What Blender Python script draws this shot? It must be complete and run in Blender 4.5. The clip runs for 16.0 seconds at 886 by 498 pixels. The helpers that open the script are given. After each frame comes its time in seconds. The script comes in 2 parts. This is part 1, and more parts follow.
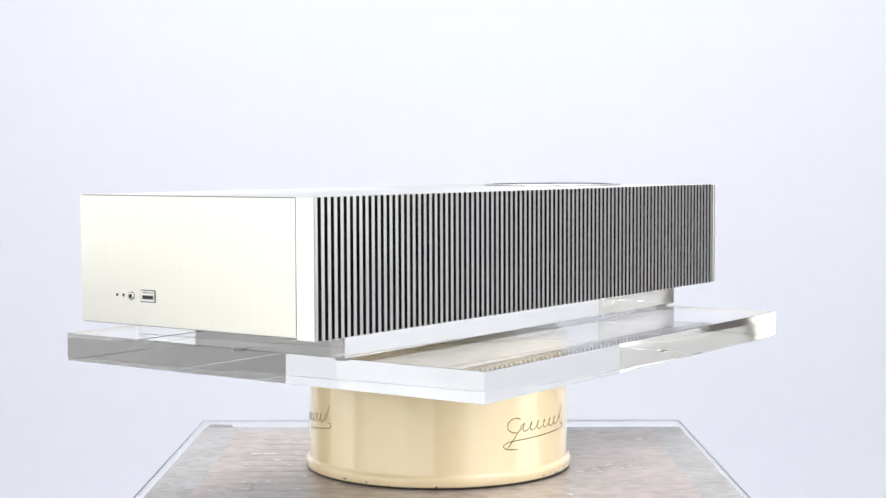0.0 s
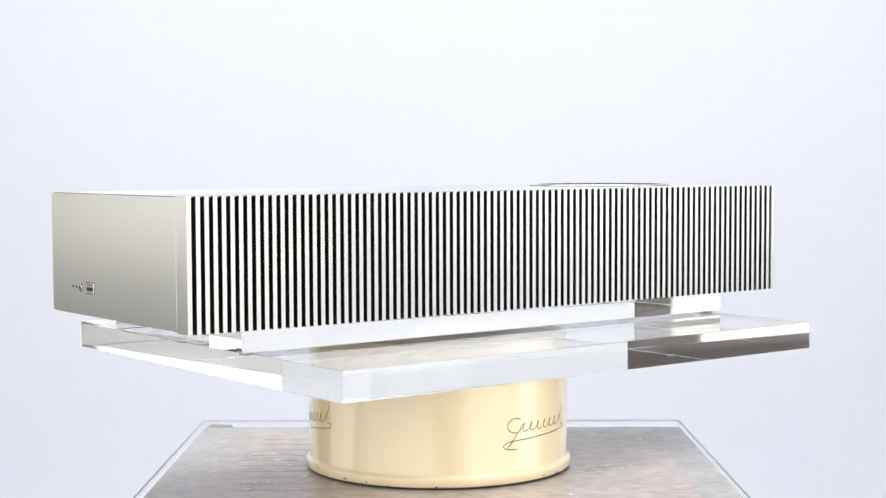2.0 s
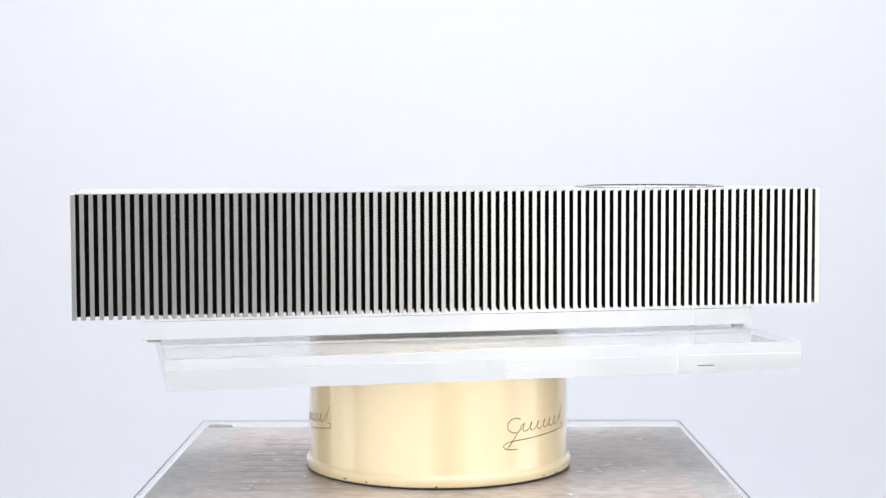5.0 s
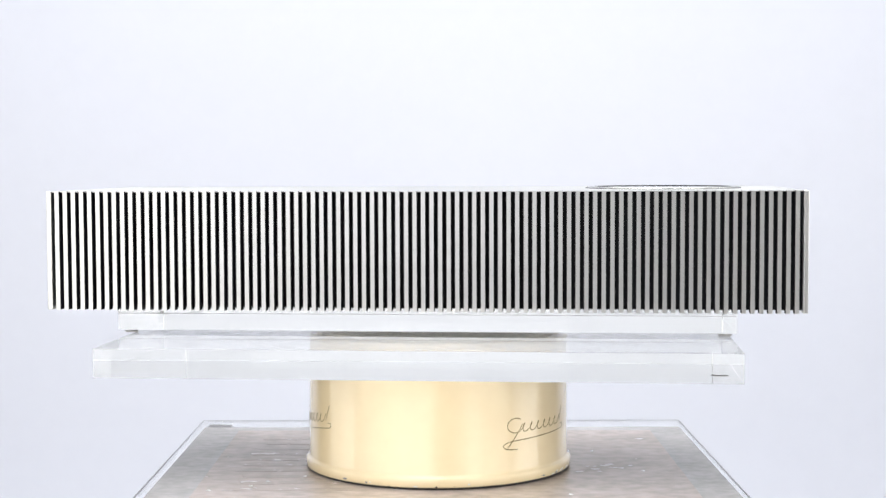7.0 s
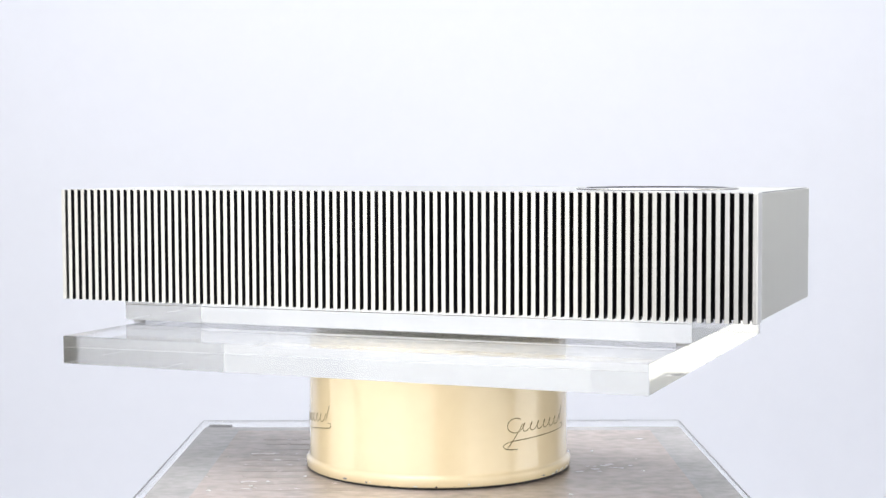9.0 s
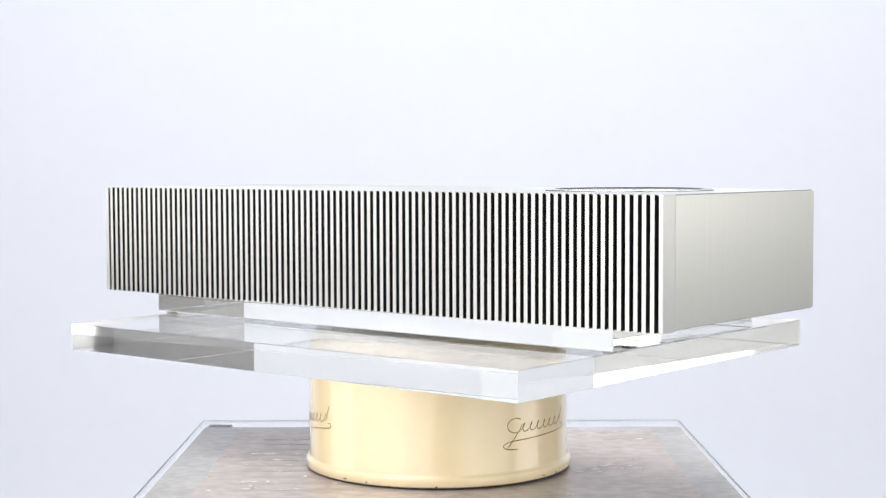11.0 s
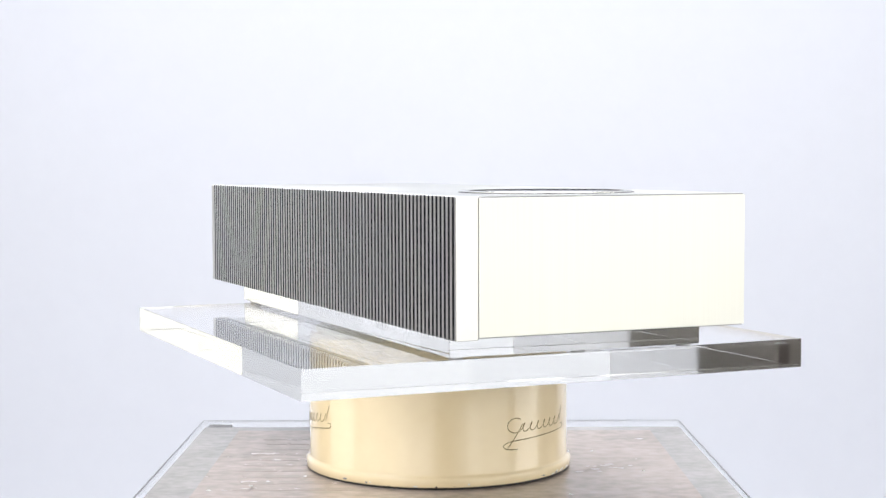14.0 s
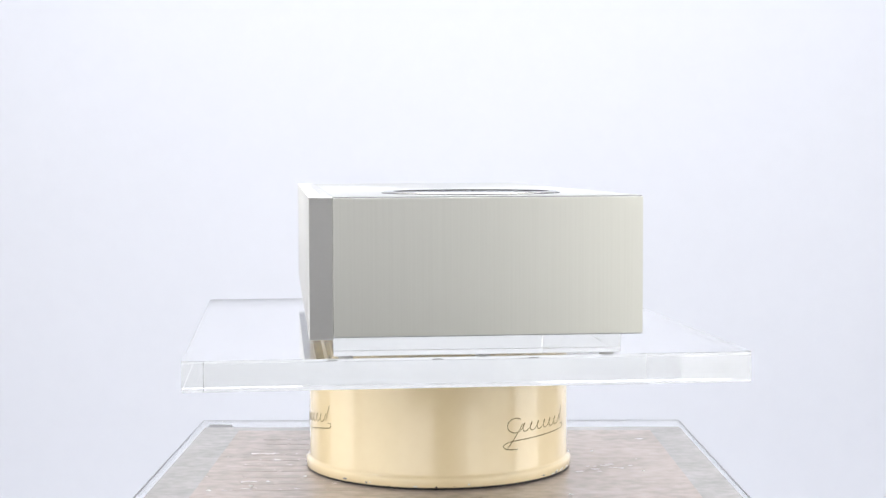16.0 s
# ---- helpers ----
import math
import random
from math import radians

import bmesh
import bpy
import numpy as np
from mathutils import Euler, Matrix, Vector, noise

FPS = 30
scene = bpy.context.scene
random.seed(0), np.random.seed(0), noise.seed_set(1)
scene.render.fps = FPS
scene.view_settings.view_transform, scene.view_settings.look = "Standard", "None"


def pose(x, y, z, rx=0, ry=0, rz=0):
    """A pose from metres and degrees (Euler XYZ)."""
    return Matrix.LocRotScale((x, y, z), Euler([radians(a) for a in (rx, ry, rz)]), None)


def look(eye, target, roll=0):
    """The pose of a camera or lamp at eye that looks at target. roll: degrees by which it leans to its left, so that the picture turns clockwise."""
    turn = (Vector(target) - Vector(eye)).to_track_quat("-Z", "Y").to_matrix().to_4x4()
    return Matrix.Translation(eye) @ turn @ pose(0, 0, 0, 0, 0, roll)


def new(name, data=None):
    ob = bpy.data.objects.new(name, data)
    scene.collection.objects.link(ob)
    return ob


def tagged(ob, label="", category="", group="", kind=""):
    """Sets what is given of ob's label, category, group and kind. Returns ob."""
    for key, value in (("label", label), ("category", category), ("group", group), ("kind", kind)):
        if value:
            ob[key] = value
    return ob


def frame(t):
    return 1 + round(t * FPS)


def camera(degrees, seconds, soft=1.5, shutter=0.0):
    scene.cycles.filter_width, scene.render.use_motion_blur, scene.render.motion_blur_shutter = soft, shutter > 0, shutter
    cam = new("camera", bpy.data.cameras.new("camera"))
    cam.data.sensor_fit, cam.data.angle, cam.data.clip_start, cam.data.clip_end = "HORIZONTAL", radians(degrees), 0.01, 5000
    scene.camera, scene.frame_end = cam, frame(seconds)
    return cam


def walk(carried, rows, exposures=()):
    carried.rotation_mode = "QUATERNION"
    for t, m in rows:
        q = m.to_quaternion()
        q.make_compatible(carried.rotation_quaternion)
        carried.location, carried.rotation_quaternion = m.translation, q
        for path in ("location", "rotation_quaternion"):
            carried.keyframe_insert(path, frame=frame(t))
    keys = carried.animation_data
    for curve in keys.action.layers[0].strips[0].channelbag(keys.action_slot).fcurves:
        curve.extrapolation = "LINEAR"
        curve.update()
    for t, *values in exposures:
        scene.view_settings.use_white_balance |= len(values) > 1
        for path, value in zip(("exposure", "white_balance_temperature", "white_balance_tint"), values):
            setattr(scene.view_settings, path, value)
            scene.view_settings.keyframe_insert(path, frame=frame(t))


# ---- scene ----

# Product film: a loudspeaker turns on a clear plate before a still camera.
EYE_Z = 1.02                     # height of the lens over the floor
cam = camera(32.45, 16.0, soft=1.45)
eye = Vector((0, -1.3677, EYE_Z))
aim = eye + Vector((0.002, math.cos(0.0578), -math.sin(0.0578)))
walk(cam, [(0, look(eye, aim, -0.206)), (16, look(eye, aim, -0.206))])

# ---- world, lamps ----
world = bpy.data.worlds.new("studio_world")
scene.world = world
world.use_nodes = True
world.node_tree.nodes["Background"].inputs[0].default_value = (0.5, 0.52, 0.56, 1)
world.node_tree.nodes["Background"].inputs[1].default_value = 0.3
scene.view_settings.exposure = 0.0
scene.cycles.max_bounces, scene.cycles.transmission_bounces, scene.cycles.glossy_bounces = 24, 24, 8


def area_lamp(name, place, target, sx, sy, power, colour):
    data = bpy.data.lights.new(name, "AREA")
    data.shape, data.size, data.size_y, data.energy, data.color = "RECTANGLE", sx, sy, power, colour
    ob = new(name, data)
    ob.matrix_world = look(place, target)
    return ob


WARM, COOL = (1.0, 0.98, 0.90), (0.83, 0.875, 1.0)
area_lamp("softbox_left", (-1.00, -0.92, 1.10), (0, -0.05, 0.92), 0.94, 1.2, 6.4, WARM)
area_lamp("side_softbox_left", (-1.30, 0.0, 1.32), (0, -0.05, 0.95), 0.75, 0.95, 3.2, WARM)
area_lamp("softbox_right", (0.92, -1.01, 1.10), (0, -0.05, 0.92), 0.92, 1.2, 5.2, WARM)
# Added fill out of view, set high, to lift the right end panel.
area_lamp("side_fill_right", (1.42, -0.22, 1.34), (0, -0.05, 0.95), 0.70, 0.95, 4.0, WARM)
# Unseen fill behind the lens, added to brighten fins and drum.
area_lamp("front_fill", (-0.8, -2.6, 1.5), (0, 0, 0.95), 1.3, 1.8, 10, (0.98, 0.975, 1.0))
# Second unseen fill, added to grade the end panel brighter to the right.
area_lamp("front_fill_right", (1.20, -2.5, 1.25), (0, 0, 0.95), 1.0, 1.7, 3.0, (0.98, 0.98, 0.96))
area_lamp("overhead_softbox", (0, -0.2, 2.9), (0, -0.1, 0), 2.4, 2.2, 50, (1.0, 0.985, 0.975))
area_lamp("backdrop_lamp", (-0.12, -0.10, 2.78), (-0.12, 1.35, 0.35), 3.8, 0.4, 17.6, COOL)


# ---- materials ----
def material(name):
    m = bpy.data.materials.new(name)
    m.use_nodes = True
    return m, m.node_tree.nodes, m.node_tree.links, m.node_tree.nodes["Principled BSDF"]


def add_node(nodes, kind, **values):
    n = nodes.new(kind)
    for key, value in values.items():
        n.inputs[key].default_value = value
    return n


def textured(name, colour, dark, rough, scale=(40, 40, 40), amount=0.5, bump=0.0, metal=0.0, coat=0.0, spread=0.08, fine=6.0):
    """Two scales of noise mix two tones, vary the gloss and raise a fine relief."""
    m, nodes, links, bsdf = material(name)
    coord = nodes.new("ShaderNodeTexCoord")
    mapping = nodes.new("ShaderNodeMapping")
    mapping.inputs["Scale"].default_value = scale
    links.new(coord.outputs["Object"], mapping.inputs[0])
    big = add_node(nodes, "ShaderNodeTexNoise", Scale=1.0, Detail=3.0)
    small = add_node(nodes, "ShaderNodeTexNoise", Scale=fine, Detail=4.0)
    links.new(mapping.outputs[0], big.inputs["Vector"])
    links.new(mapping.outputs[0], small.inputs["Vector"])
    both = nodes.new("ShaderNodeMath")
    both.operation = "MULTIPLY_ADD"
    both.inputs[1].default_value = 0.5
    half = nodes.new("ShaderNodeMath")
    half.operation = "MULTIPLY"
    half.inputs[1].default_value = 0.5
    links.new(small.outputs[0], half.inputs[0])
    links.new(big.outputs[0], both.inputs[0])
    links.new(half.outputs[0], both.inputs[2])
    ramp = nodes.new("ShaderNodeMapRange")
    ramp.inputs["From Min"].default_value, ramp.inputs["From Max"].default_value = 0.35, 0.65
    ramp.inputs["To Min"].default_value, ramp.inputs["To Max"].default_value = 0.0, amount
    links.new(both.outputs[0], ramp.inputs["Value"])
    mix = nodes.new("ShaderNodeMix")
    mix.data_type = "RGBA"
    mix.inputs[6].default_value, mix.inputs[7].default_value = (*colour, 1), (*dark, 1)
    links.new(ramp.outputs[0], mix.inputs[0])
    links.new(mix.outputs[2], bsdf.inputs["Base Color"])
    gloss = nodes.new("ShaderNodeMapRange")
    gloss.inputs["To Min"].default_value, gloss.inputs["To Max"].default_value = max(0.02, rough - spread), rough + spread
    links.new(both.outputs[0], gloss.inputs["Value"])
    links.new(gloss.outputs[0], bsdf.inputs["Roughness"])
    bsdf.inputs["Metallic"].default_value = metal
    bsdf.inputs["Coat Weight"].default_value = coat
    bsdf.inputs["Coat Roughness"].default_value = 0.045
    if bump:
        relief = add_node(nodes, "ShaderNodeBump", Strength=bump, Distance=0.0004)
        links.new(small.outputs[0], relief.inputs["Height"])
        links.new(relief.outputs[0], bsdf.inputs["Normal"])
    return m


def clear(name, tint, ior, rough=0.0):
    m, nodes, links, bsdf = material(name)
    bsdf.inputs["Base Color"].default_value = (*tint, 1)
    bsdf.inputs["Transmission Weight"].default_value = 1
    bsdf.inputs["IOR"].default_value = ior
    bsdf.inputs["Roughness"].default_value = rough
    return m


BRUSHED = textured("brushed_aluminium", (0.74, 0.745, 0.71), (0.69, 0.695, 0.66), 0.35, (700, 700, 4), 0.5, 0.0, 1.0, spread=0.015, fine=2.5)
brushed = BRUSHED.node_tree.nodes["Principled BSDF"]
brushed.inputs["Anisotropic"].default_value = 0.6
around = BRUSHED.node_tree.nodes.new("ShaderNodeTangent")
around.direction_type, around.axis = "RADIAL", "Z"
BRUSHED.node_tree.links.new(around.outputs[0], brushed.inputs["Tangent"])
BRUSHED_TOP = textured("brushed_aluminium_top", (0.80, 0.80, 0.785), (0.70, 0.70, 0.69), 0.26, (9, 900, 900), 0.7, 0.05, 1.0, fine=3.0)
SATIN = textured("satin_silver_paint", (0.77, 0.77, 0.76), (0.73, 0.73, 0.725), 0.31, (60, 60, 60), 0.5, 0.0, 0.88)
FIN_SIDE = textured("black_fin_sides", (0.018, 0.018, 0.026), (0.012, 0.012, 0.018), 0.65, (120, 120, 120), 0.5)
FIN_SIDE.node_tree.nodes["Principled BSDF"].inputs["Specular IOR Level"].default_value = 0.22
BLACK_MESH = textured("black_grille_cloth", (0.030, 0.030, 0.036), (0.016, 0.016, 0.020), 0.75, (300, 300, 300), 0.6, 0.3)
ACRYLIC = clear("clear_acrylic", (0.996, 0.998, 1.0), 1.49)
ACRYLIC_EDGE = clear("sawn_polished_acrylic_edge", (0.99, 0.99, 0.945), 1.49, 0.025)
# Opaque grey paints the dark surroundings reflected in the clear glass edge.
GLASS_EDGE = textured("reflection_grey_glass_edge", (0.36, 0.37, 0.39), (0.28, 0.29, 0.31), 0.4, (60, 60, 60), 0.6)
GLASS = clear("table_glass", (0.98, 0.985, 0.98), 1.5, 0.02)
RUBBER = textured("grey_rubber", (0.27, 0.27, 0.28), (0.18, 0.18, 0.19), 0.6, (200, 200, 200), 0.5, 0.1)
FOOT = textured("pale_grey_silicone", (0.45, 0.45, 0.46), (0.36, 0.36, 0.37), 0.45, (200, 200, 200), 0.5)
BLACK_GLOSS = textured("black_gloss_glass", (0.01, 0.01, 0.012), (0.015, 0.015, 0.018), 0.08, (20, 20, 20), 0.4, spread=0.03)
CHROME = textured("polished_chrome", (0.85, 0.85, 0.86), (0.75, 0.75, 0.76), 0.10, (90, 90, 90), 0.4, metal=1.0, spread=0.04)
BLACK_PLASTIC = textured("black_plastic", (0.015, 0.015, 0.017), (0.03, 0.03, 0.03), 0.4, (200, 200, 200), 0.4)
ENGRAVED = clear("frosted_engraving", (0.99, 0.99, 1.0), 1.49, 0.14)
GOLD_INK = textured("dark_gold_transfer", (0.27, 0.195, 0.065), (0.12, 0.09, 0.035), 0.35, (200, 200, 200), 0.7, metal=0.3)
FLAKE = textured("white_primer", (0.80, 0.81, 0.80), (0.6, 0.6, 0.58), 0.7, (300, 300, 300), 0.8)
FELT = textured("pale_cream_platter", (0.84, 0.81, 0.70), (0.76, 0.73, 0.62), 0.5, (40, 40, 40), 0.6, 0.05)
PAPER = textured("white_backdrop_paper", (0.785, 0.806, 0.872), (0.755, 0.776, 0.842), 0.85, (1.2, 1.2, 1.2), 0.5, 0.05, fine=30)
FOAM = textured("white_foam_board", (0.82, 0.82, 0.82), (0.78, 0.78, 0.78), 0.8, (3, 3, 3), 0.5, 0.05)
TAUPE_PAINT = textured("taupe_studio_wall_paint", (0.19, 0.155, 0.140), (0.13, 0.110, 0.100), 0.8, (2, 2, 2), 0.6, 0.1, fine=20)
PALE_PAINT = textured("pale_grey_wall_paint", (0.56, 0.555, 0.55), (0.50, 0.495, 0.49), 0.8, (2, 2, 2), 0.6, 0.1, fine=20)
ADDED_DOOR_PAINT = textured("dark_grey_added_door_paint", (0.20, 0.20, 0.205), (0.16, 0.16, 0.165), 0.45, (3, 3, 3), 0.6, 0.05, fine=20)
CEILING_PAINT = textured("white_ceiling_paint", (0.62, 0.62, 0.62), (0.56, 0.56, 0.56), 0.85, (2, 2, 2), 0.5, 0.1, fine=20)
FLOOR_GREY = textured("grey_studio_floor", (0.22, 0.21, 0.20), (0.15, 0.145, 0.14), 0.5, (3, 3, 3), 0.8, 0.1, fine=12)
TABLE_FRAME = textured("worn_grey_painted_wood", (0.40, 0.385, 0.37), (0.25, 0.24, 0.23), 0.24, (16, 20, 16), 0.9, 0.2)
PANEL_WOOD = textured("stained_brown_board", (0.46, 0.395, 0.36), (0.27, 0.23, 0.208), 0.25, (10, 13, 10), 1.0, 0.15, fine=7)
PRINT = textured("faded_print", (0.29, 0.252, 0.232), (0.40, 0.342, 0.312), 0.26, (14, 40, 45), 1.0)
LEG_WOOD = textured("dark_table_wood", (0.12, 0.09, 0.07), (0.07, 0.05, 0.04), 0.5, (40, 40, 6), 0.8, 0.15)


def enamel():
    """Cream enamel, chipped to dark metal in flecks along the foot of the drum."""
    m = textured("cream_enamel", (0.93, 0.775, 0.50), (0.89, 0.725, 0.455), 0.22, (9, 9, 9), 0.6, 0.02, coat=1.0, spread=0.05, fine=9)
    nodes, links = m.node_tree.nodes, m.node_tree.links
    bsdf = nodes["Principled BSDF"]
    bsdf.inputs["Coat IOR"].default_value = 1.52
    bsdf.inputs["Coat Roughness"].default_value = 0.11
    base = bsdf.inputs["Base Color"].links[0].from_socket
    coord = nodes.new("ShaderNodeTexCoord")
    sep = nodes.new("ShaderNodeSeparateXYZ")
    links.new(coord.outputs["Object"], sep.inputs[0])
    near = nodes.new("ShaderNodeMapRange")
    near.inputs["From Min"].default_value, near.inputs["From Max"].default_value = 0.0, 0.007
    near.inputs["To Min"].default_value, near.inputs["To Max"].default_value = 0.12, -0.12
    links.new(sep.outputs["Z"], near.inputs["Value"])
    flecks = add_node(nodes, "ShaderNodeTexNoise", Scale=130.0, Detail=3.0)
    links.new(coord.outputs["Object"], flecks.inputs["Vector"])
    total = nodes.new("ShaderNodeMath")
    links.new(near.outputs[0], total.inputs[0])
    links.new(flecks.outputs[0], total.inputs[1])
    cut = nodes.new("ShaderNodeMath")
    cut.operation = "GREATER_THAN"
    cut.inputs[1].default_value = 0.70
    links.new(total.outputs[0], cut.inputs[0])
    mix = nodes.new("ShaderNodeMix")
    mix.data_type = "RGBA"
    mix.inputs[7].default_value = (0.06, 0.055, 0.05, 1)
    links.new(base, mix.inputs[6])
    links.new(cut.outputs[0], mix.inputs[0])
    links.new(mix.outputs[2], bsdf.inputs["Base Color"])
    return m


ENAMEL = enamel()


# ---- building helpers ----
def box_bm(x0, x1, y0, y1, z0, z1, bevel=0.0, segments=2):
    bm = bmesh.new()
    bmesh.ops.create_cube(bm, size=1)
    for v in bm.verts:
        v.co = Vector((x0 + (v.co.x + 0.5) * (x1 - x0), y0 + (v.co.y + 0.5) * (y1 - y0), z0 + (v.co.z + 0.5) * (z1 - z0)))
    if bevel:
        bmesh.ops.bevel(bm, geom=bm.edges[:], offset=bevel, segments=segments, affect="EDGES", profile=0.5)
    return bm


def lathe_bm(profile, steps=96):
    """A closed solid of revolution round z from (radius, height) pairs, from the bottom centre to the top centre."""
    bm = bmesh.new()
    rings = []
    for r, z in profile:
        if r < 1e-6:
            rings.append([bm.verts.new((0, 0, z))])
        else:
            rings.append([bm.verts.new((r * math.cos(2 * math.pi * i / steps), r * math.sin(2 * math.pi * i / steps), z)) for i in range(steps)])
    for a, b in zip(rings, rings[1:]):
        for i in range(steps):
            j = (i + 1) % steps
            if len(a) == 1 and len(b) == 1:
                continue
            if len(a) == 1:
                bm.faces.new((a[0], b[j], b[i]))
            elif len(b) == 1:
                bm.faces.new((a[i], a[j], b[0]))
            else:
                bm.faces.new((a[i], a[j], b[j], b[i]))
    bmesh.ops.recalc_face_normals(bm, faces=bm.faces[:])
    return bm


def tube_bm(points, radius, sides=6):
    """A round wire along points, with closed ends."""
    bm = bmesh.new()
    rings = []
    for i, p in enumerate(points):
        along = (points[min(i + 1, len(points) - 1)] - points[max(i - 1, 0)]).normalized()
        out = Vector((p.x, p.y, 0)).normalized()
        side = along.cross(out).normalized()
        out = side.cross(along)
        rings.append([bm.verts.new(p + radius * (math.cos(a) * side + 0.35 * math.sin(a) * out)) for a in (2 * math.pi * k / sides for k in range(sides))])
    for a, b in zip(rings, rings[1:]):
        for k in range(sides):
            bm.faces.new((a[k], a[(k + 1) % sides], b[(k + 1) % sides], b[k]))
    bm.faces.new(rings[0])
    bm.faces.new(rings[-1])
    bmesh.ops.recalc_face_normals(bm, faces=bm.faces[:])
    return bm


def mesh_of(name, bm, mat, smooth=False):
    me = bpy.data.meshes.new(name)
    bm.to_mesh(me)
    bm.free()
    me.materials.append(mat)
    if smooth:
        me.shade_smooth()
        me.set_sharp_from_angle(angle=radians(35))
    return me


def part(name, bm, mat, parent=None, label="", smooth=False, m=None):
    ob = new(name, mesh_of(name, bm, mat, smooth))
    ob.parent = parent
    if m is not None:
        ob.matrix_basis = m
    return tagged(ob, label)


# ---- studio ----
def studio():
    # paper sweep: a wall that curves into the floor
    bm = bmesh.new()
    line = [(1.35, 2.9), (1.35, 0.50)]
    line += [(1.35 - 0.45 + 0.45 * math.cos(a), 0.456 - 0.45 * math.sin(a)) for a in (i * math.pi / 2 / 14 for i in range(15))]
    line += [(-0.9, 0.006)]
    front = [[bm.verts.new((x, y, z)) for y, z in line] for x in (-1.68, 1.82)]
    for a, b, c, d in zip(front[0], front[0][1:], front[1][1:], front[1]):
        bm.faces.new((a, b, c, d))
    bmesh.ops.recalc_face_normals(bm, faces=bm.faces[:])
    bmesh.ops.solidify(bm, geom=bm.faces[:], thickness=0.002)
    tagged(part("backdrop", bm, PAPER, smooth=True), "white seamless paper sweep hung behind the table", "backdrop", kind="structure")
    tagged(part("floor", box_bm(-2.9, 2.6, -3.2, 2.6, -0.1, 0), FLOOR_GREY), "grey studio floor under the paper", "floor", kind="structure")
    tagged(part("ceiling", box_bm(-2.9, 2.6, -3.2, 2.6, 3.0, 3.1), CEILING_PAINT), "plain white studio ceiling", "ceiling", kind="structure")
    for name, b in (("wall_north", (-2.9, 2.6, 2.6, 2.72)), ("wall_south", (-2.9, 2.6, -3.32, -3.2)),
                    ("wall_west", (-3.02, -2.9, -3.32, 2.72)), ("wall_east", (2.6, 2.72, -3.32, 2.72))):
        paint, tone = {"wall_west": (TAUPE_PAINT, "taupe"), "wall_north": (TAUPE_PAINT, "taupe"), "wall_east": (PALE_PAINT, "pale grey"), "wall_south": (PALE_PAINT, "pale grey")}[name]
        tagged(part(name, box_bm(*b, -0.1, 3.1), paint), "plain %s painted studio wall" % tone, "wall", kind="structure")


    # Unseen door shape, added for the dark camera side that the metal mirrors.
    door = part("added_dark_door", box_bm(-0.42, 0.42, -3.196, -3.156, 0.004, 2.04, 0.002, 1), ADDED_DOOR_PAINT)
    tagged(door, "dark grey door shape added out of view as the dark camera side", "door", kind="structure")
    for a, b, c, d in ((-0.49, -0.42, 0.004, 2.11), (0.42, 0.49, 0.004, 2.11), (-0.42, 0.42, 2.04, 2.11)):
        part("added_door_frame", box_bm(a, b, -3.198, -3.145, c, d, 0.002, 1), ADDED_DOOR_PAINT, door)
    part("added_door_handle", box_bm(-0.36, -0.24, -3.125, -3.11, 1.0, 1.018, 0.004, 2), CHROME, door, "chrome lever handle of the added door")
    part("added_door_plate", box_bm(-0.375, -0.335, -3.157, -3.11, 0.995, 1.023, 0.004, 2), CHROME, door)
    # Unseen boards, added and leaned back so acrylic and metal mirror paler tones.
    for x, y, turn, wide in ((1.70, -0.40, 90, 1.0), (-1.78, -0.50, -90, 1.0)):
        tagged(part("added_reflector", box_bm(-wide / 2, wide / 2, -0.003, 0.003, 0.0, 1.5), FOAM, m=pose(x, y, 0.010, 24, 0, turn)),
               "white foam board added out of view, leaning back to brighten reflections", "reflector", "reflector boards")


studio()

# ---- table ----
TABLE_Z = EYE_Z - 0.2727          # top of the glass


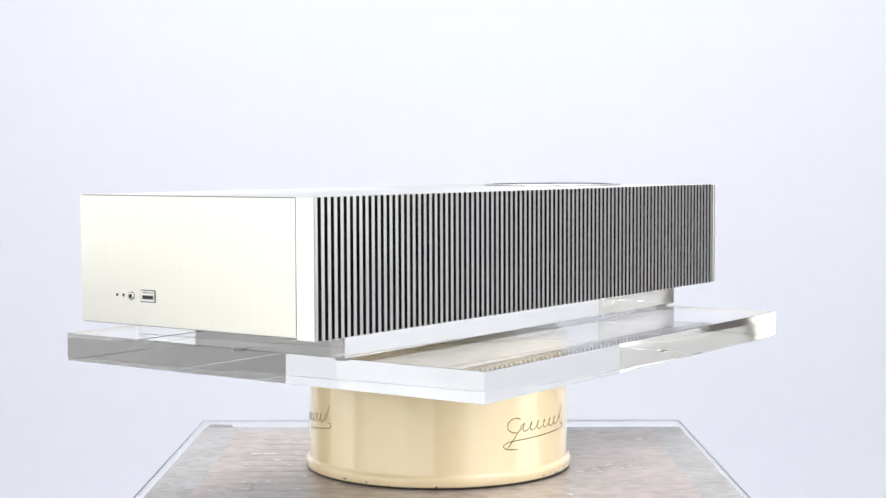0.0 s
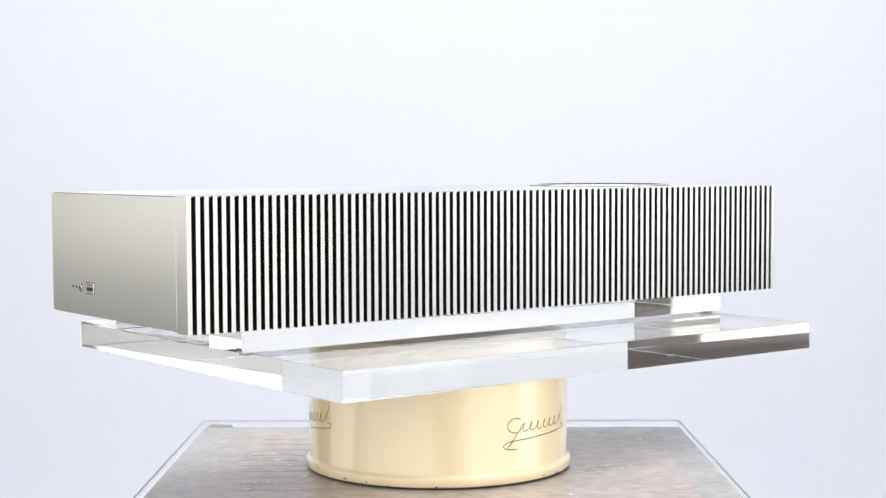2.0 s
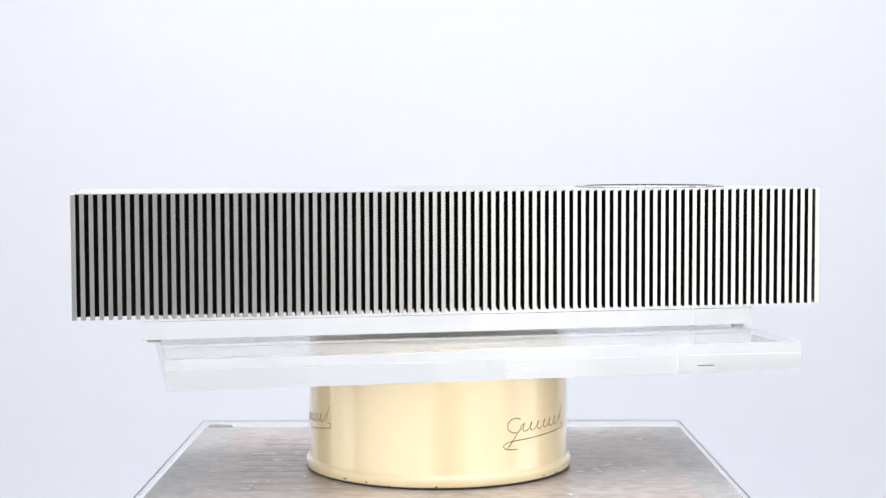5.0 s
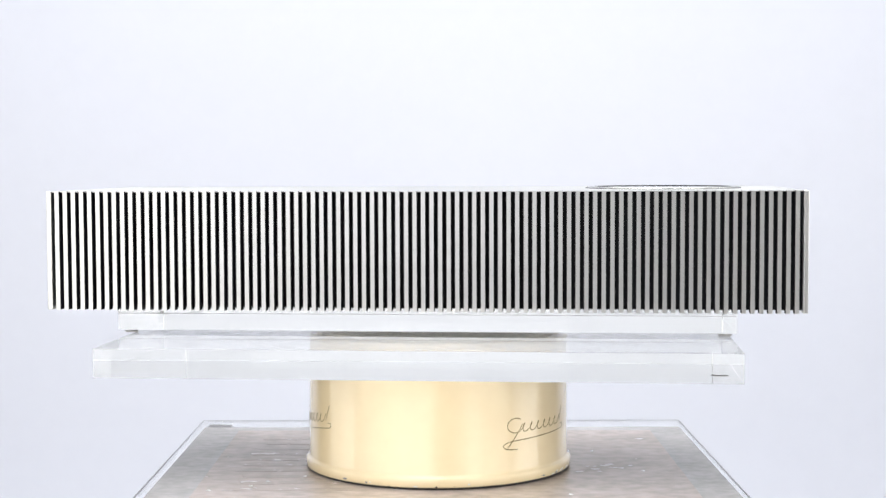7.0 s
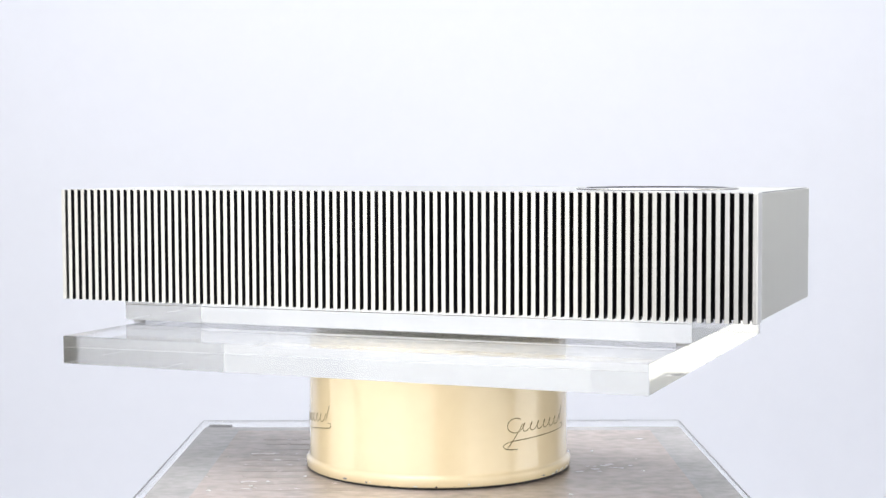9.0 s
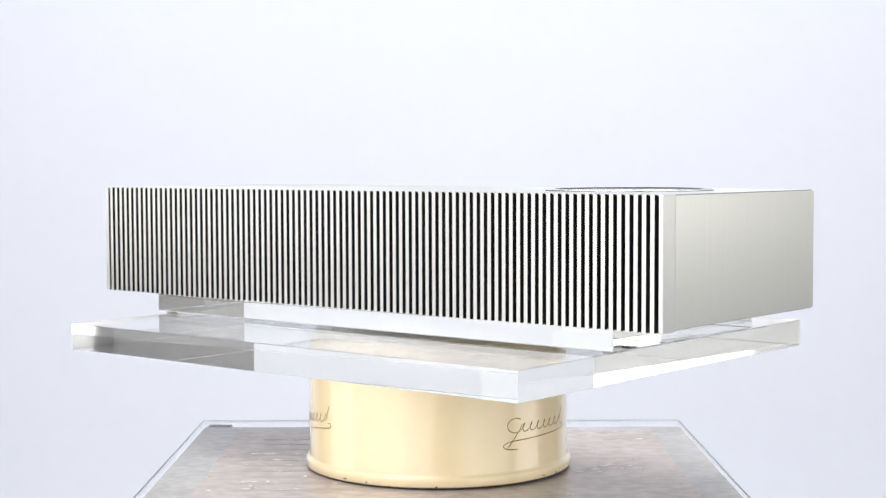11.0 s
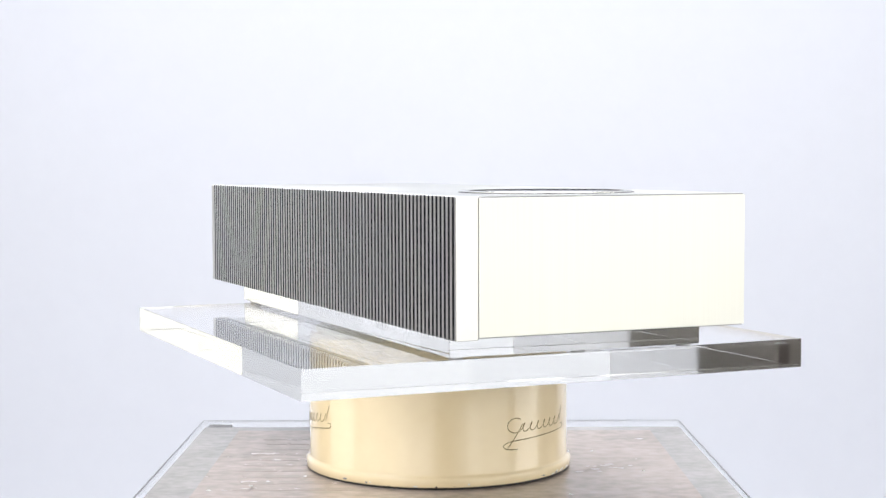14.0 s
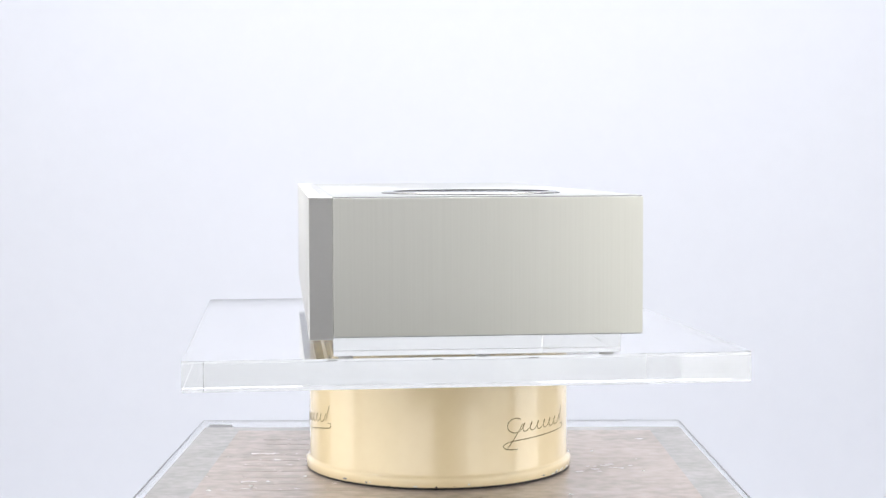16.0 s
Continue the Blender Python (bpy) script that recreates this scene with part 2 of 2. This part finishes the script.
def table():
    root = new("side_table")
    root.matrix_world = pose(0.0005, 0, TABLE_Z, 0, 0.15, 0)
    tagged(root, "worn brown wooden side table under a clear glass top", "table")
    glass = part("glass_top", box_bm(-0.2535, 0.2535, -0.28, 0.2400, -0.0113, -0.0025, 0.0008, 2), GLASS, root, "clear glass sheet with a dark reflection painted into its edges")
    glass.data.materials.append(GLASS_EDGE)
    for face in glass.data.polygons:
        face.material_index = 0 if abs(face.normal.z) > 0.9 else 1
    glass.visible_shadow = False
    board = part("board", box_bm(-0.2430, 0.2455, -0.275, 0.186, -0.0025, -0.0006, 0.0004, 1), TABLE_FRAME, root, "worn grey-edged board on the glass")
    part("inlay", box_bm(-0.205, 0.212, -0.235, 0.164, -0.0010, -0.0002), PANEL_WOOD, board, "stained pinkish-brown sheet with faded print")
    rng = random.Random(5)
    # rows of faded print that cannot be read
    bm = bmesh.new()
    for row in range(10):
        y, x = 0.112 - row * 0.0255, -0.176 + rng.uniform(-0.008, 0.008)
        end = -0.085 + rng.uniform(-0.03, 0.02)
        while x < end:
            w, low, high = rng.uniform(0.012, 0.038), rng.uniform(-0.002, 0.001), rng.uniform(0.007, 0.012)
            lean = rng.uniform(-0.004, 0.006)
            corners = [(x, y + low), (x + w, y + low + rng.uniform(-0.002, 0.002)), (x + w + lean, y + high), (x + lean, y + high + rng.uniform(-0.003, 0.001))]
            under = [bm.verts.new((px, py, -0.0003)) for px, py in corners]
            over = [bm.verts.new((px, py, 0.0)) for px, py in corners]
            bm.faces.new(over)
            for k in range(4):
                bm.faces.new((under[k], under[(k + 1) % 4], over[(k + 1) % 4], over[k]))
            x += w + rng.uniform(-0.004, 0.006)
    part("print", bm, PRINT, board, "rows of faded dark print")
    for x, y in ((-0.193, -0.118), (-0.118, -0.062), (0.106, -0.135), (-0.148, -0.083), (0.142, 0.052), (0.178, -0.04), (-0.16, -0.10)):
        fleck = lathe_bm([(0, 0), (0.0011, 0), (0.0007, 0.0006), (0, 0.0007)], 7)
        for v in fleck.verts:
            v.co.x *= rng.uniform(0.6, 2.2)
        part("fleck", fleck, FLAKE, board, "white crumb", m=pose(x, y, -0.0002, 0, 0, rng.uniform(-40, 40)))
    part("pad", box_bm(-0.2405, -0.2165, 0.189, 0.201, -0.0025, -0.0004, 0.0005, 1), RUBBER, root, "dark rubber pad on the glass")
    for x in (-0.215, 0.215):
        for y in (-0.24, 0.148):
            part("leg", box_bm(x - 0.02, x + 0.02, y - 0.02, y + 0.02, -TABLE_Z + 0.007, -0.0160, 0.002), LEG_WOOD, root)
    for y in (-0.24, 0.148):
        part("apron", box_bm(-0.197, 0.197, y - 0.009, y + 0.009, -0.075, -0.0160, 0.001), LEG_WOOD, root)
    for x in (-0.215, 0.215):
        part("apron", box_bm(x - 0.009, x + 0.009, -0.222, 0.130, -0.075, -0.0160, 0.001), LEG_WOOD, root)


table()

# ---- drum ----
DRUM = (-0.0020, 0.0)
PLATE_TOP, PLATE_BOTTOM = EYE_Z - 0.1445, EYE_Z - 0.1675
R = 0.1160


def flourish(start_deg, base, slant):
    """A script flourish of the maker's mark as plain strokes: a big loop, small waves, a tall stroke and an underline."""
    path = []
    for i in range(26):                      # big loop
        a = radians(50 + 235 * i / 25)
        path.append((0.15 + 0.10 * math.cos(a), 0.0105 + 0.0062 * math.sin(a)))
    for i in range(140):                     # slanted round waves
        s = i / 139
        a = s * 2 * math.pi * 6.5 - 1.2
        path.append((0.20 + 0.68 * s + 0.022 * math.sin(a) + 0.026 * math.cos(a), 0.0080 + 0.0036 * math.sin(a)))
    stroke2 = [(0.97 - 0.07 * i / 10, 0.0185 - 0.0125 * i / 10) for i in range(11)]
    under = [(0.93, 0.0035), (0.99, 0.0032), (1.0, 0.001), (0.97, -0.0008)]
    under += [(0.97 - 0.80 * i / 24, -0.0008 - 0.0016 * i / 24) for i in range(25)]
    under += [(0.17 - 0.17 * math.sin(a), -0.0062 + 0.0038 * math.cos(a)) for a in (math.pi * i / 12 for i in range(13))]
    under += [(0.02 + 0.22 * i / 12, -0.010 + 0.021 * (i / 12) ** 1.2) for i in range(1, 13)]

    def wrap(points):
        out = []
        for s, h in points:
            a = radians(start_deg + 41 * s)
            out.append(Vector(((R + 0.0002) * math.sin(a), -(R + 0.0002) * math.cos(a), base + h + slant * (s - 0.5))))
        return out
    return [(wrap(path), 0.00034), (wrap(stroke2), 0.00034), (wrap(under), 0.00036)]


def drum():
    top = PLATE_BOTTOM - 0.0005 - TABLE_Z
    root = new("drum_stand")
    root.matrix_world = pose(DRUM[0], DRUM[1], TABLE_Z)
    tagged(root, "glossy cream enamelled metal drum with gold script, chipped foot", "drum")
    # Black ring stands in for the dark shadow rim below the drum's foot.
    part("shadow_ring", lathe_bm([(0, 0), (0.1180, 0), (0.1184, 0.0008), (0.1180, 0.0016), (0, 0.0016)], 120), BLACK_PLASTIC, root, "black ring drawn as the shadow gap under the foot", smooth=True)
    body = [(0, 0.0014), (0.1182, 0.0014), (0.1192, 0.0021), (0.1195, 0.0036), (0.1195, 0.0072), (0.1191, 0.0089), (0.1179, 0.0100), (0.1168, 0.0107), (R, 0.0122),
            (R, top - 0.0065), (R - 0.0006, top - 0.0050), (R - 0.002, top - 0.0040), (R - 0.0035, top - 0.0036), (0, top - 0.0036)]
    part("platter", lathe_bm([(0, top - 0.0038), (0.1085, top - 0.0038), (0.1100, top - 0.0030), (0.1100, top - 0.0010), (0.1085, top), (0, top)], 120), FELT, root, "pale cream bearing platter", smooth=True)
    part("drum_body", lathe_bm(body, 160), ENAMEL, root, smooth=True)
    # bare spots where the enamel has flaked off the foot
    rng = random.Random(11)
    for k in range(16):
        a = radians(rng.uniform(48, 72) if k < 11 else rng.uniform(-70, 40))
        w, h = rng.uniform(0.0010, 0.0036), rng.uniform(0.0006, 0.0014)
        z = 0.0026 + rng.uniform(0, 0.0018)
        chip = lathe_bm([(0, 0), (1, 0), (0.7, 0.0003), (0, 0.0003)], 8)
        for v in chip.verts:
            v.co.x *= w * rng.uniform(0.7, 1.1)
            v.co.y *= h * rng.uniform(0.7, 1.1)
        part("chip", chip, FLAKE if k % 3 else RUBBER, root, "flaked spot in the enamel",
             m=Matrix.Translation((0.1192 * math.sin(a), -0.1192 * math.cos(a), z)) @ Matrix.Rotation(a, 4, "Z") @ Matrix.Rotation(radians(90), 4, "X"))
    for start, base, slant in ((28.0, 0.0398, 0.001), (-93.5, 0.0401, 0.009), (150, 0.0400, 0.004)):
        for points, r in flourish(start, base, slant):
            part("script_mark", tube_bm(points, r), GOLD_INK, root, "thin dark gold script flourish", smooth=True)


drum()

# ---- turning plate ----
def sawn_edges(ob):
    """Clear faces above and below, hazier sawn faces round the sides."""
    ob.data.materials.append(ACRYLIC_EDGE)
    for face in ob.data.polygons:
        face.material_index = 0 if abs(face.normal.z) > 0.9 else 1
    ob.visible_shadow = False


def plate():
    root = new("display_plate", mesh_of("display_plate", box_bm(-0.251, 0.2487, -0.216, 0.2095, 0, 0.023, 0.0002, 1), ACRYLIC))
    sawn_edges(root)
    tagged(root, "thick clear acrylic plate turning on the cream drum", "plate")
    return root


# ---- loudspeaker ----
CX, YF, YJ, YB = -0.0053, -0.1233, -0.1064, 0.1120
ZT, ZB = 0.1200, 0.0208            # over the plate's top
W2 = 0.314


def loudspeaker():
    root = new("loudspeaker")
    tagged(root, "long silver aluminium loudspeaker with a finned front on clear plinth", "loudspeaker")
    x0, x1 = CX - W2, CX + W2
    part("body", box_bm(x0 + 0.0026, x1 - 0.0026, YJ + 0.0005, YB, ZB + 0.0012, ZT, 0.0004, 2), BRUSHED, root, "brushed aluminium casing")
    for a, b in ((x0, x0 + 0.0021), (x1 - 0.0021, x1)):
        part("end_panel", box_bm(a, b, YJ + 0.0002, YB, ZB + 0.0018, ZT - 0.0009, 0.00012, 1), BRUSHED, root, "vertically brushed aluminium end panel")
    for a in (x0 + 0.0021, x1 - 0.0026):
        part("seam", box_bm(a, a + 0.0005, YJ + 0.0008, YB - 0.0004, ZB + 0.0010, ZT - 0.0002), RUBBER, root, "dark seam behind the end panel")
    part("grille_backing", box_bm(x0 + 0.004, x1 - 0.004, YF + 0.0095, YJ + 0.0003, ZB + 0.0022, ZT - 0.0009), BLACK_MESH, root, "black cloth behind the fins")
    part("top_rail", box_bm(x0 + 0.0042, x1 - 0.0042, YF + 0.0030, YJ + 0.0003, ZT - 0.0008, ZT - 0.00015), SATIN, root, "satin aluminium rail over the fins")
    for x in (x0, x1 - 0.0040):
        part("end_cap", box_bm(x, x + 0.0040, YF, YJ, ZB, ZT, 0.0005, 1), SATIN, root, "plain satin aluminium end fin")
    # dial in the top
    def annulus(prof, steps=96):
        bm = bmesh.new()
        rows = [[bm.verts.new((r * math.cos(2 * math.pi * i / steps), r * math.sin(2 * math.pi * i / steps), z)) for i in range(steps)] for r, z in prof]
        for a, b in zip(rows, rows[1:] + rows[:1]):
            for i in range(steps):
                bm.faces.new((a[i], a[(i + 1) % steps], b[(i + 1) % steps], b[i]))
        bmesh.ops.recalc_face_normals(bm, faces=bm.faces[:])
        return bm

    at = pose(0.1986, 0.0032, ZT - 0.0003)
    dial = part("dial", annulus([(0.0600, 0.0), (0.0600, 0.0017), (0.0602, 0.0018), (0.0666, 0.0017), (0.0670, 0.0013), (0.0670, 0.0)]), BRUSHED_TOP, root, "turning aluminium dial ring", True, at)
    part("dial_groove", annulus([(0.0671, 0.0), (0.0671, 0.0007), (0.0684, 0.0006), (0.0684, 0.0)]), BLACK_MESH, dial, "dark groove round the dial", True)
    part("dial_groove", annulus([(0.0592, 0.0), (0.0592, 0.0017), (0.0600, 0.0018), (0.0600, 0.0)]), BLACK_MESH, dial, "dark groove round the dial", True)
    part("touch_glass", lathe_bm([(0, 0), (0.0580, 0), (0.0580, 0.0010), (0.0574, 0.0013), (0, 0.0013)], 96), BLACK_GLOSS, dial, "round glossy black touch panel", True)
    # sockets in the side
    usb = part("usb_socket", box_bm(x0 - 0.0003, x0 + 0.004, 0.0311, 0.0469, ZT - 0.0801, ZT - 0.0707, 0.0002, 1), BLACK_PLASTIC, root, "metal-framed data socket")
    part("frame", box_bm(x0 - 0.0007, x0 + 0.002, 0.0317, 0.0463, ZT - 0.0795, ZT - 0.0713, 0.0003, 1), SATIN, usb, "bright metal frame")
    part("opening", box_bm(x0 - 0.0009, x0, 0.0330, 0.0444, ZT - 0.0776, ZT - 0.0748), BLACK_PLASTIC, usb)
    part("rim", box_bm(x0 - 0.0009, x0, 0.0330, 0.0444, ZT - 0.0730, ZT - 0.0725), BLACK_PLASTIC, usb)
    turn = Matrix.Rotation(radians(-90), 4, "Y")
    jack = part("audio_socket", lathe_bm([(0, 0), (0.0031, 0), (0.0031, 0.0004), (0, 0.0004)], 24), BLACK_PLASTIC, root, "round metal audio socket", True,
                Matrix.Translation((x0 + 0.0001, 0.0567, ZT - 0.0759)) @ turn)
    part("collar", lathe_bm([(0, 0), (0.0026, 0), (0.0026, 0.0006), (0.0023, 0.0008), (0, 0.0008)], 24), CHROME, jack, "", True, pose(0, 0, 0.0001))
    part("bore", lathe_bm([(0, 0), (0.0017, 0), (0.0017, 0.0004), (0, 0.0004)], 20), BLACK_PLASTIC, jack, "", True, pose(0, 0, 0.0007))
    for y in (0.0654, 0.0722):
        part("pinhole", lathe_bm([(0, 0), (0.0011, 0), (0.0011, 0.0003), (0, 0.0003)], 14), BLACK_PLASTIC, root, "", True,
             Matrix.Translation((x0, y, ZT - 0.0757)) @ turn)
    # clear plinth on thin feet
    plinth = part("plinth", box_bm(-0.2650, 0.2545, -0.1047, 0.1085, 0.0022, ZB + 0.0010, 0.0003, 1), ACRYLIC, root, "clear acrylic plinth")
    sawn_edges(plinth)
    for x in (-0.2560, 0.2455):
        for y in (-0.0955, 0.006, 0.0995):
            part("foot", lathe_bm([(0, 0), (0.0050, 0), (0.0055, 0.0004), (0.0055, 0.0018), (0, 0.0021)], 24), FOOT, plinth, "pale grey silicone foot", True, pose(x, y, -0.0002))
    for k, (w, h) in enumerate(((0.0035, 0.0045), (0.0035, 0.0045), (0.0012, 0.0060), (0.0055, 0.0045))):
        x = 0.111 + k * 0.0058
        part("mark", box_bm(x, x + w, -0.1048, -0.1045, 0.0098, 0.0098 + h), ENGRAVED, plinth, "small frosted maker's mark")
    # ninety fins
    pitch = (2 * W2 - 0.0040) / 89
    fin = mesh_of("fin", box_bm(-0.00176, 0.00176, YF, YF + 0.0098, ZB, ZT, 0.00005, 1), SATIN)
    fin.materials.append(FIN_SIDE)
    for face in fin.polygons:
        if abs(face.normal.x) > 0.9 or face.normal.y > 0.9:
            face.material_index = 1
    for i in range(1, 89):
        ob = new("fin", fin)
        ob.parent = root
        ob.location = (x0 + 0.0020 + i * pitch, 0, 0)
    return root


def motions():
    turning_plate, speaker = plate(), loudspeaker()
    # steady turn of 8.675 degrees a second, with the small unevenness of the drive
    uneven = ((0, 0.72), (1, 0.52), (2, 0.42), (4, -0.1), (7, 0.0), (9, -0.33), (11, -0.45), (12.5, -0.55), (13.5, -0.1), (14.5, 0.1), (16, 0.4))
    at, off = [u[0] for u in uneven], [u[1] for u in uneven]
    times = [0.5 * i for i in range(33)]
    turns = [(t, -(-55.12 + 8.6745 * t + float(np.interp(t, at, off)))) for t in times]
    walk(turning_plate, [(t, pose(0, 0, PLATE_BOTTOM, 0, 0, a + 0.2)) for t, a in turns])
    walk(speaker, [(t, pose(0, 0, PLATE_TOP, 0, 0, a)) for t, a in turns])


motions()
